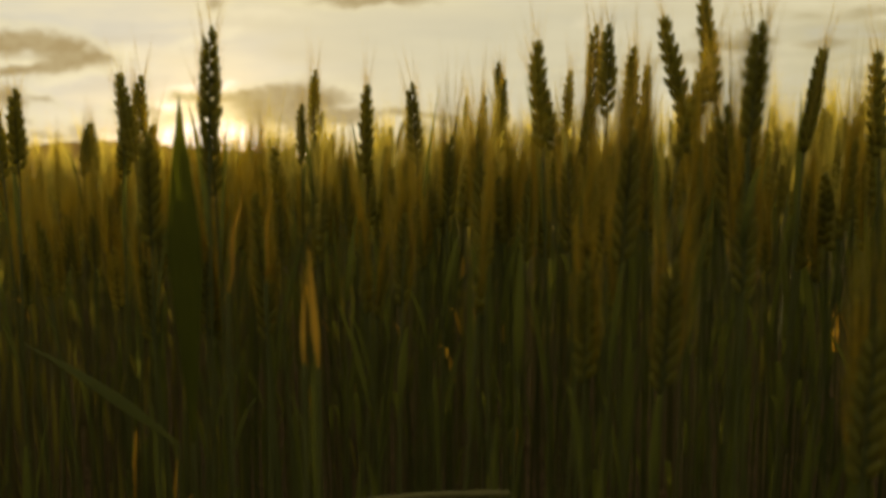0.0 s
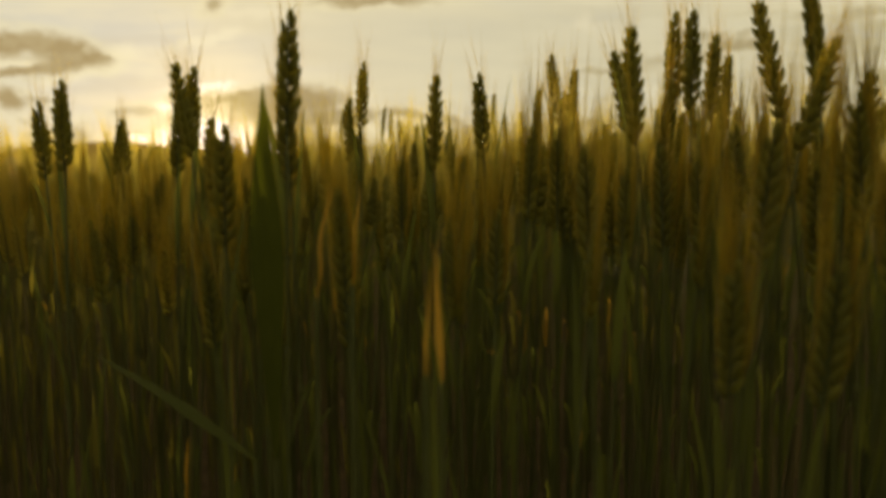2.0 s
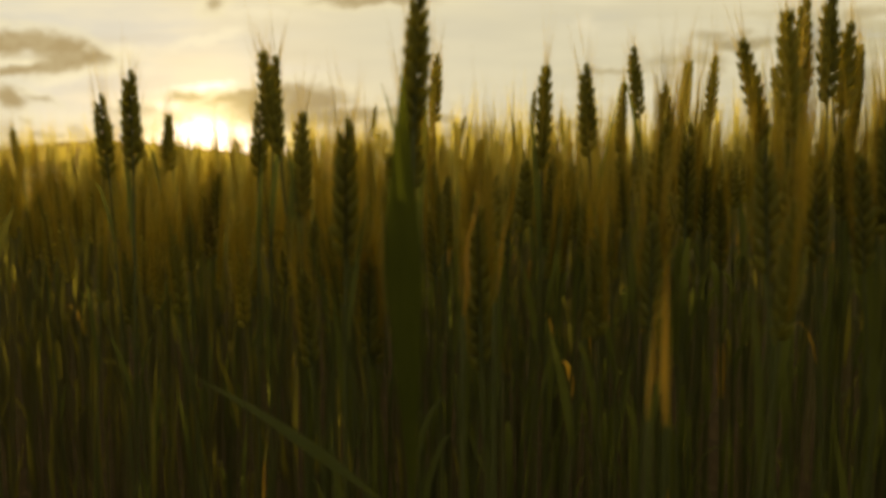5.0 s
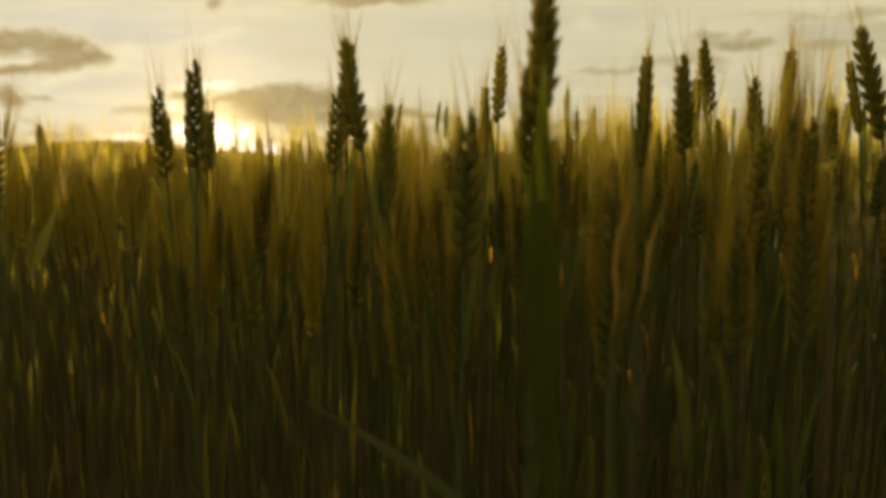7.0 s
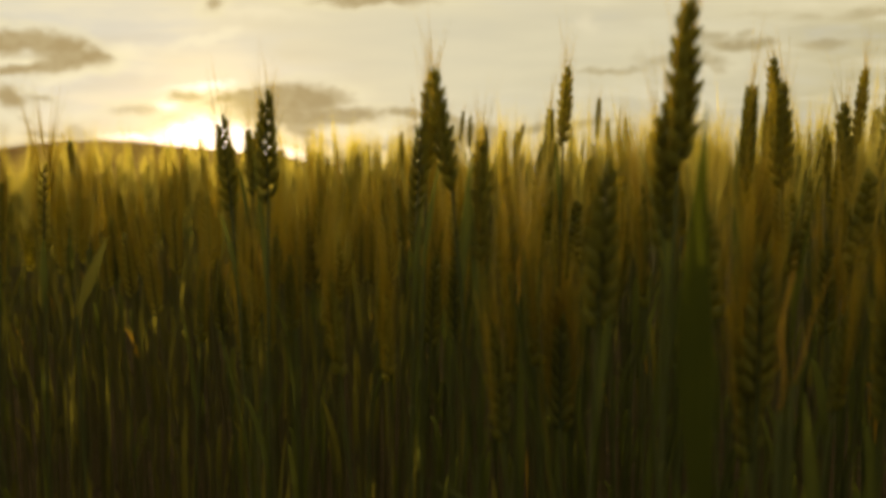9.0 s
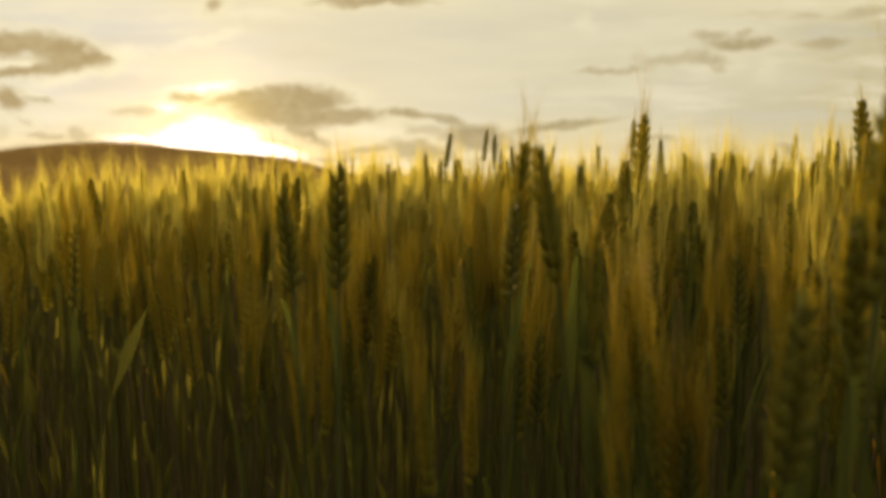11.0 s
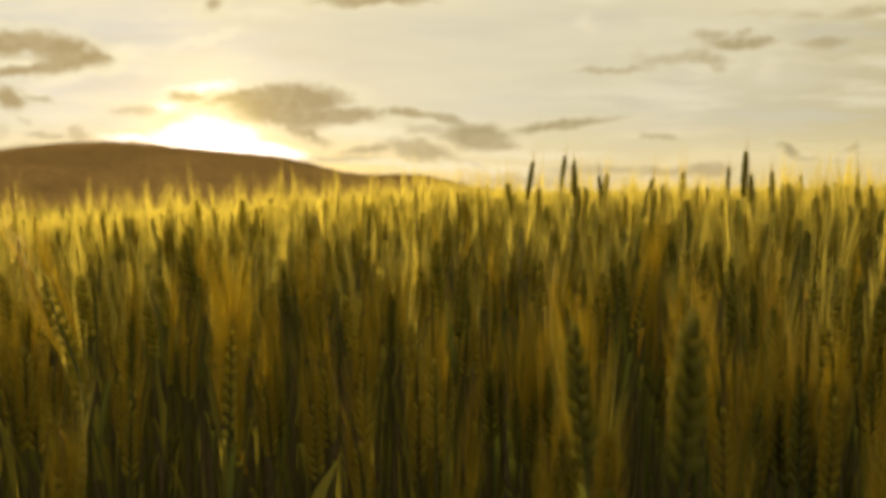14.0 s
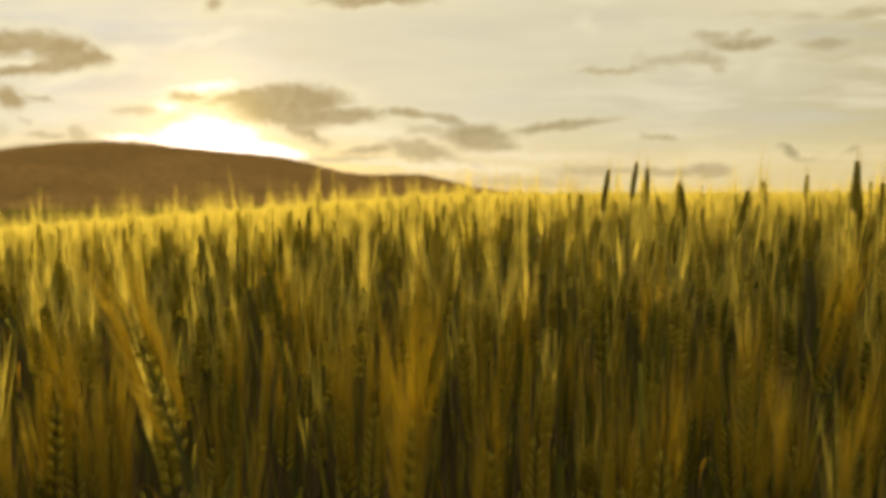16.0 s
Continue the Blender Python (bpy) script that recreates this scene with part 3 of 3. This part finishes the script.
# deeper in the field
tall_stalk(-0.908, 1.202, 0.860, -0.012, 0.088, 1.4, "bent")
tall_stalk(-0.576, 1.049, 0.863, -0.006, 0.086, 1.2, "bent")
tall_stalk(-0.419, 1.848, 0.934, -0.004, 0.088, 0.9)
tall_stalk(0.618, 2.029, 0.996, 0.006, 0.092, 1.4)
tall_stalk(-0.353, 1.876, 0.988, 0.014, 0.094, 1.4, "bent")
tall_stalk(-0.250, 2.022, 1.010, 0.010, 0.092, 1.5, "bent")
tall_stalk(-0.231, 1.994, 0.996, 0.001, 0.094, 1.2)
tall_stalk(-0.199, 1.864, 0.953, -0.009, 0.090, 1.2)
tall_stalk(0.058, 1.678, 0.998, 0.005, 0.098, 1.3)
tall_stalk(0.130, 1.716, 0.957, -0.003, 0.090, 1.0)
tall_stalk(-0.110, 1.750, 0.945, 0.022, 0.092, 1.2, "bent")
tall_stalk(0.089, 1.719, 0.951, -0.003, 0.090, 1.1)
tall_stalk(0.420, 1.523, 0.939, 0.002, 0.090, 1.3)
tall_stalk(0.236, 2.156, 0.983, 0.003, 0.090, 1.2)
tall_stalk(0.625, 2.489, 0.971, -0.004, 0.090, 1.0)
tall_stalk(-0.202, 2.109, 0.962, 0.003, 0.088, 1.3)

# sunlit heads low beside the end of the walk
tall_stalk(-0.909, 0.895, 0.854, -0.030, 0.090, 0.4, "gold", beard=0.09, slim=0.6)
tall_stalk(-0.730, 0.845, 0.812, 0.004, 0.090, 0.9, "gold", beard=0.09, slim=0.6)
tall_stalk(-0.326, 1.100, 0.828, 0.018, 0.088, 0.5, "gold", beard=0.09, slim=0.6)
tall_stalk(-0.980, 0.930, 0.800, 0.008, 0.088, 1.1, "gold", beard=0.07, slim=0.6)


# ---- loose and single leaves that show by themselves ----
def single_leaf(name, label, foot, tip, width, mat, facing, arch=0.0, fold=0.25, peak=0.35, curl=0.0, narrow=0.12):
    """A leaf on its own short stem: foot and tip in the world, its stalk goes straight down to the soil."""
    base = (foot[0], foot[1], float(lie(foot[0], foot[1])) - 0.004)
    thing = new(name)
    thing.location = base
    tagged(thing, label, "wheat leaf")
    foot, tip = Vector(foot) - Vector(base), Vector(tip) - Vector(base)
    stalk = Geo()
    stalk.tube([(0, 0, foot.z * i / 6) for i in range(7)], [0.0022 - 0.0001 * i for i in range(7)], 6, S)
    child("stem", stalk.mesh("stem"), thing)
    g = Geo()
    pts = [foot.lerp(tip, i / 10) + Vector((curl * math.sin(0.9 * i), 0, arch * math.sin(math.pi * i / 10))) for i in range(11)]
    g.blade(pts, width, facing, mat, fold, peak, narrow)
    child("leaf", g.mesh("leaf"), thing)
    return thing


single_leaf("dry_wheat_leaf", "narrow dry golden wheat leaf with a long pale tip", (-0.0735, 0.357, 0.652), (-0.0768, 0.352, 0.723), 0.0042, D, 0.2, 0.0, 0.6, 0.3)
single_leaf("dry_wheat_leaf", "thin dry golden strip of wheat leaf lit from behind", (-0.0815, 0.356, 0.655), (-0.0790, 0.354, 0.712), 0.0034, D, 0.9, 0.0, 0.6, 0.3)
single_leaf("wheat_leaf", "green wheat sheath below a dry leaf", (-0.0760, 0.363, 0.540), (-0.0775, 0.362, 0.660), 0.0050, B, 0.3, 0.0, 0.7, 0.6)
single_leaf("wheat_leaf", "broad green upright flag leaf close to the path", (-0.185, 0.453, 0.57), (-0.190, 0.462, 0.820), 0.024, FL, 0.2, 0.0, 0.6, 0.55)
single_leaf("wheat_leaf", "green wheat leaf slanting across the stalks", (-0.205, 0.475, 0.560), (-0.318, 0.467, 0.642), 0.014, B, 1.2, 0.006)

single_leaf("dry_wheat_leaf", "pale dry wheat leaf curled against the stalks", (-0.156, 0.452, 0.680), (-0.148, 0.462, 0.754), 0.0032, D, 0.3, 0.0, 0.7, 0.4, 0.0014)
single_leaf("dry_wheat_leaf", "thin pale thread of dry wheat leaf", (-0.136, 0.478, 0.684), (-0.128, 0.462, 0.753), 0.0014, D, 0.3, 0.0, 0.5, 0.5, 0.0008)
single_leaf("dry_wheat_leaf", "short pale curled strip of dry leaf", (-0.250, 0.668, 0.690), (-0.245, 0.676, 0.749), 0.0036, D, 0.4, 0.0, 0.6, 0.5, 0.0010)
single_leaf("wheat_leaf", "narrow pale green upright wheat leaf", (-0.283, 0.618, 0.590), (-0.278, 0.630, 0.654), 0.0075, B, 0.2, 0.0, 0.4, 0.5)
single_leaf("wheat_leaf", "yellowing wheat leaf leaning among the stalks", (-0.674, 0.796, 0.655), (-0.637, 0.793, 0.736), 0.011, Y, 0.2, 0.004, 0.4, 0.4)


def bent_straw():
    x, y = 0.040, 0.40
    floor = float(lie(x, y)) - 0.004
    thing = new("bent_straw")
    thing.location = (x, y, floor)
    tagged(thing, "pale broken straw bent over level among the stalks", "straw")
    g = Geo()
    pts = [Vector((0.0, 0.0, 0.1125 * i)) for i in range(6)]
    g.tube(pts, [0.0022] * 6, 6, S)
    child("stem", g.mesh("stem"), thing)
    over = Geo()
    steps = 8
    start = len(over.v)
    for i in range(steps + 1):
        c = Vector((-0.11 * i / steps, 0.004 * i / steps, 0.5625 + 0.004 * math.sin(i / steps * 2.6) - 0.012 * i / steps))
        for k in range(5):
            a = 1.2566 * k
            over.v.append((c.x, c.y + 0.002 * math.cos(a), c.z + 0.002 * math.sin(a)))
    for i in range(steps):
        for k in range(5):
            a, b = start + 5 * i + k, start + 5 * i + (k + 1) % 5
            over.face((a, b, b + 5, a + 5), T)
    child("broken_end", over.mesh("broken_end"), thing)


bent_straw()


# ---- the field round them ----
WAY = np.array([(0.0, 0.0), (-0.137, 0.081), (-0.28, 0.157), (-0.352, 0.215), (-0.457, 0.295), (-0.567, 0.367), (-0.712, 0.499)])


def clearance(x, y):
    """Distance from the strip along which the camera is carried."""
    best = np.full(np.shape(x), 1e9)
    for (x0, y0), (x1, y1) in zip(WAY[:-1], WAY[1:]):
        t = np.clip(((x - x0) * (x1 - x0) + (y - y0) * (y1 - y0)) / ((x1 - x0) ** 2 + (y1 - y0) ** 2), 0, 1)
        best = np.minimum(best, np.hypot(x - x0 - t * (x1 - x0), y - y0 - t * (y1 - y0)))
    return best


rng = np.random.default_rng(5)


def scatter(x0, x1, y0, y1, per_m2, keep):
    n = int((x1 - x0) * (y1 - y0) * per_m2)
    p = np.stack([rng.uniform(x0, x1, n), rng.uniform(y0, y1, n)], -1)
    return p[keep(p[:, 0], p[:, 1])]


def ahead_of_walk(x, y):
    side = (y + 0.70 * x) > 0.0
    return side & (x > -0.75 - 0.86 * (y + 0.1)) & (x < 0.15 + 0.86 * (y + 0.1))


def tip_height(x, y):
    e = clearance(x, y)
    t = np.clip((e - 0.45) / 1.35, 0, 1)
    t = t * t * (3 - 2 * t)
    mean = 0.768 + 0.118 * t - 0.05 * np.clip((0.5 - e) / 0.15, 0, 1) - 0.07 * np.clip((0.36 - e) / 0.08, 0, 1)
    dev = 0.027 + 0.009 * t
    out = mean + np.clip(rng.normal(0, 1, np.shape(x)), -2.2, 1.7) * dev
    tall = rng.random(np.shape(x)) < np.where(x > -0.4 + 0.1 * y, 0.10, 0.05)
    more = rng.uniform(0.015, 0.05, np.shape(x))
    rise = 0.015 * np.exp(-((e - 1.3) / 0.5) ** 2) * np.clip(-(x + 0.2) / 0.3, 0, 1)
    dip = 0.028 * np.exp(-((x + 0.07 + 0.36 * y) / 0.17) ** 2) * np.clip((y - 0.6) / 0.3, 0, 1) * np.clip((2.6 - y) / 0.6, 0, 1)
    return rise - dip + lie(x, y) * np.clip(e, 0, 1) + np.where(tall & (e > 0.5), out + more, out)


def plant_geo(ear, length, lean, leaves, stem_sides, stem_parts, leaf_parts, leaf_width, height=0.76):
    g = Geo()
    pts = stem_points(height, lean, stem_parts)
    g.tube(pts, [0.0021 - 0.0008 * i / stem_parts for i in range(stem_parts + 1)], stem_sides, S)
    g.merge(ear, ear_pose(pts, rnd.uniform(0, 3.1)))
    for k in range(leaves):
        at = 0.9 - 0.2 * k - rnd.uniform(0, 0.08)
        i = at * stem_parts
        c = pts[int(i)].lerp(pts[min(int(i) + 1, stem_parts)], i - int(i))
        around = rnd.uniform(0, 6.28)
        g.blade(leaf_points(c, around, rnd.uniform(0.008, 0.045), rnd.uniform(0.08, 0.18), rnd.uniform(0.0, 0.08), leaf_parts),
                leaf_width * rnd.uniform(0.8, 1.25), around + 1.57, D if rnd.random() < 0.012 else B)
    return g


def ripe_and_bright_share(x, y):
    """Share of ripe ears, whose lighter colours also stand in for glare: none where the walk begins, many towards its
    end and further out.
    """
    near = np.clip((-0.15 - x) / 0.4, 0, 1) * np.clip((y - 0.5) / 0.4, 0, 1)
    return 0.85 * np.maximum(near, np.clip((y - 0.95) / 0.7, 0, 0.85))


def field(name, label, spots, shapes, tips):
    """One mesh of many stalks: each spot takes one of the shapes, green or ripe, turned and stretched to its height."""
    packs = []
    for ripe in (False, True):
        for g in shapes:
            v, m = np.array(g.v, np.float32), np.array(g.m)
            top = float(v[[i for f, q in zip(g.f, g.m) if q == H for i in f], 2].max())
            packs.append((v, [np.array(f) for f in g.f], np.array([RIPE_AND_BRIGHT.get(q, q) for q in g.m]) if ripe else m, top))
    which = rng.integers(0, len(shapes), len(spots)) + len(shapes) * (rng.random(len(spots)) < ripe_and_bright_share(spots[:, 0], spots[:, 1]))
    vs, loops, sizes, mats = [], [], [], []
    base = 0
    for k, (v, faces, m, top) in enumerate(packs):
        idx = np.nonzero(which == k)[0]
        n = len(idx)
        if not n:
            continue
        a = rng.uniform(0, 2 * math.pi, n)[:, None]
        floor = lie(spots[idx, 0], spots[idx, 1]) - 0.004
        stretch = ((tips[idx] - floor) / top)[:, None]
        x = v[None, :, 0] * np.cos(a) - v[None, :, 1] * np.sin(a) + spots[idx, 0][:, None]
        y = v[None, :, 0] * np.sin(a) + v[None, :, 1] * np.cos(a) + spots[idx, 1][:, None]
        z = v[None, :, 2] * stretch + floor[:, None]
        vs.append(np.stack([x, y, z], -1).reshape(-1, 3))
        flat = np.concatenate(faces)
        size = np.array([len(f) for f in faces])
        loops.append((flat[None, :] + (base + np.arange(n) * len(v))[:, None]).reshape(-1))
        sizes.append(np.tile(size, n))
        mats.append(np.tile(m, n))
        base += n * len(v)
    v, loop, size, mat = (np.concatenate(q) for q in (vs, loops, sizes, mats))
    me = bpy.data.meshes.new(name)
    me.vertices.add(len(v))
    me.vertices.foreach_set("co", v.astype(np.float32).ravel())
    me.loops.add(len(loop))
    me.loops.foreach_set("vertex_index", loop.astype(np.int32))
    me.polygons.add(len(size))
    me.polygons.foreach_set("loop_start", np.concatenate([[0], np.cumsum(size)[:-1]]).astype(np.int32))
    me.polygons.foreach_set("material_index", mat.astype(np.int32))
    for q in MATS:
        me.materials.append(q)
    me.update(calc_edges=True)
    me.shade_smooth()
    return tagged(new(name, me), label, "wheat", kind="stuff")


# stalks nearest to the walk: separate things that share a dozen shapes
SMALL_SPIKELET = spikelet_geo(H, 5, 3, 2).mesh("spikelet")
SMALL_RIPE_SPIKELET = spikelet_geo(R, 5, 3, 2).mesh("spikelet")
patterns = []
for k in range(12):
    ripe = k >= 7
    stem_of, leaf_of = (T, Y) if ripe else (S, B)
    thing = new("wheat_stalk")
    tagged(thing, "ripening golden wheat stalk with a bearded ear among the crop" if ripe else "green-brown wheat stalk with a bearded ear among the crop",
           "wheat", "wheat stalks beside the path")
    pts = stem_points(0.69, (rnd.uniform(-0.03, 0.03), rnd.uniform(-0.03, 0.03)), 8)
    g = Geo()
    g.tube(pts, [0.0022 - 0.0009 * i / 8 for i in range(9)], 5, stem_of)
    child("stem", g.mesh("stem"), thing)
    length = rnd.uniform(0.075, 0.092)
    rachis = Geo()
    rachis.tube([(0, 0, -0.002), (0, 0, length * 0.5), (0, 0, length * 0.9)], [0.0013, 0.0011, 0.0006], 4, stem_of)
    ear = child("ear", rachis.mesh("ear"), thing)
    ear.matrix_local = ear_pose(pts, rnd.uniform(0, 3.1))
    hairs = Geo()
    for foot, axis, size, t in ear_layout(length, 17):
        piece = child("spikelet", SMALL_RIPE_SPIKELET if ripe else SMALL_SPIKELET, ear)
        way_up = Vector((0, 0, 1)).rotation_difference(Vector(axis).normalized()).to_matrix().to_4x4()
        piece.matrix_local = Matrix.Translation(foot) @ way_up @ Matrix.Scale(size * rnd.uniform(0.85, 1.0) * length / 0.085, 4)
        for _ in range(4):
            s = 1 if axis[0] > 0 else -1
            hairs.bristle(Vector(foot) + Vector(axis).normalized() * 0.011 * size, (s * rnd.uniform(0.02, 0.16), rnd.uniform(-0.12, 0.12), 1),
                          0.080 * rnd.uniform(0.6, 1.1) * (0.75 + 0.35 * t), 0.0007, A, rnd.uniform(-0.08, 0.08), 2)
    child("beard", hairs.mesh("beard"), ear, "fine straw-gold awns")
    for q in range(3):
        c = pts[7 - 2 * q]
        around = rnd.uniform(0, 6.28)
        leaf = Geo()
        leaf.blade(leaf_points((0, 0, 0), around, rnd.uniform(0.008, 0.035), rnd.uniform(0.10, 0.19), rnd.uniform(0.0, 0.05), 7),
                   rnd.uniform(0.005, 0.0085), around + 1.57, leaf_of)
        child("leaf", leaf.mesh("leaf"), thing).location = c
    patterns.append(thing)

spots = scatter(-1.6, 1.2, 0.0, 1.6, 300, lambda x, y: ahead_of_walk(x, y) & (clearance(x, y) > 0.325) & (clearance(x, y) < 0.78))
rng.shuffle(spots)
tips = tip_height(spots[:, 0], spots[:, 1])
single = 230
ripe_here = rng.random(len(spots)) < ripe_and_bright_share(spots[:, 0], spots[:, 1])
used = set()
for k, (x, y) in enumerate(spots[:single]):
    floor = float(lie(x, y)) - 0.004
    m = Matrix.Translation((x, y, floor)) @ Matrix.Rotation(rnd.uniform(0, 6.28), 4, "Z")
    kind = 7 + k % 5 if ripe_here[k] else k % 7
    ob = copy_thing(patterns[kind], m) if kind in used else patterns[kind]
    used.add(kind)
    ob.matrix_basis = m @ Matrix.Diagonal((1, 1, (tips[k] - floor) / 0.775, 1))

fine = [plant_geo(ear_geo(rnd.uniform(0.075, 0.095), 16, 1, 4, 2, 38, 0.0010, 0.085, 1), 0.09,
                  (rnd.uniform(-0.04, 0.04), rnd.uniform(-0.04, 0.04)), 3, 3, 5, 4, 0.0075) for _ in range(14)]
medium = [plant_geo(ear_geo(rnd.uniform(0.075, 0.095), 9, 1, 3, 2, 20, 0.0017, 0.084, 1), 0.09,
                    (rnd.uniform(-0.05, 0.05), rnd.uniform(-0.05, 0.05)), 2, 3, 2, 2, 0.010) for _ in range(10)]


def spindle(width, length):
    g = Geo()
    g.grain((0, 0, 0), (rnd.uniform(-0.1, 0.1), rnd.uniform(-0.1, 0.1), 1), length, width, 4, 2, H)
    for _ in range(9):
        g.bristle((0, 0, length * rnd.uniform(0.4, 0.9)), (rnd.uniform(-0.15, 0.15), rnd.uniform(-0.15, 0.15), 1), 0.085, 0.003, A, 0.0, 1)
    return g


coarse = [plant_geo(spindle(0.0075, 0.09), 0.09, (rnd.uniform(-0.05, 0.05), rnd.uniform(-0.05, 0.05)), 1, 3, 1, 1, 0.02) for _ in range(8)]

rest = spots[single:]
field("wheat_crop_beside_path", "dense green-brown wheat stalks standing beside the path", rest, fine, tips[single:])
spots = scatter(-3.6, 3.0, 0.2, 2.9, 230, lambda x, y: ahead_of_walk(x, y) & (clearance(x, y) >= 0.78) & (clearance(x, y) < 2.1))
field("wheat_crop_near", "dense green-gold bearded wheat with sunlit awns", spots, fine, tip_height(spots[:, 0], spots[:, 1]))
spots = scatter(-8, 7, 0.8, 7.0, 108, lambda x, y: ahead_of_walk(x, y) & (clearance(x, y) >= 2.1) & (clearance(x, y) < 6.0))
field("wheat_crop_middle", "golden green bearded wheat in the evening sun", spots, medium, tip_height(spots[:, 0], spots[:, 1]))
spots = scatter(-29, 28, 3, 30, 27, lambda x, y: ahead_of_walk(x, y) & (clearance(x, y) >= 6.0) & (clearance(x, y) < 28))
field("wheat_crop_far", "far golden wheat field in the evening sun", spots, coarse, tip_height(spots[:, 0], spots[:, 1]))

clump = []
for _ in range(6):
    g = Geo()
    for _ in range(7):
        cx, cy = rnd.uniform(-0.5, 0.5), rnd.uniform(-0.5, 0.5)
        g.grain((cx, cy, 0.2), (rnd.uniform(-0.1, 0.1), rnd.uniform(-0.1, 0.1), 1), rnd.uniform(0.55, 0.66), 0.06, 3, 1, H)
        g.bristle((cx, cy, 0.7), (rnd.uniform(-0.2, 0.2), 0, 1), 0.15, 0.03, A, 0.0, 1)
    clump.append(g)
spots = scatter(-150, 140, 20, 150, 0.26, lambda x, y: ahead_of_walk(x, y) & (clearance(x, y) >= 27) & (y < 150))
field("wheat_crop_distant", "distant golden wheat out to the edge of the field", spots, clump, tip_height(spots[:, 0], spots[:, 1]) - 0.02)

wide_spots = scatter(-26, 24, -18, 26, 8, lambda x, y: ~ahead_of_walk(x, y) & (clearance(x, y) >= 2.2) & (clearance(x, y) < 22))
near_spots = scatter(-9, 8, -8, 9, 32, lambda x, y: ~ahead_of_walk(x, y) & (clearance(x, y) >= 2.2) & (clearance(x, y) < 7))
spots = np.concatenate([wide_spots, near_spots])
field("wheat_crop_around", "green-gold wheat all round the path", spots, coarse, tip_height(spots[:, 0], spots[:, 1]))
spots = scatter(-3.2, 2.4, -2.4, 3.0, 170, lambda x, y: ~ahead_of_walk(x, y) & (clearance(x, y) > 0.34) & (clearance(x, y) < 2.2))
field("wheat_crop_behind", "wheat standing on the other side of the path", spots, medium, tip_height(spots[:, 0], spots[:, 1]))
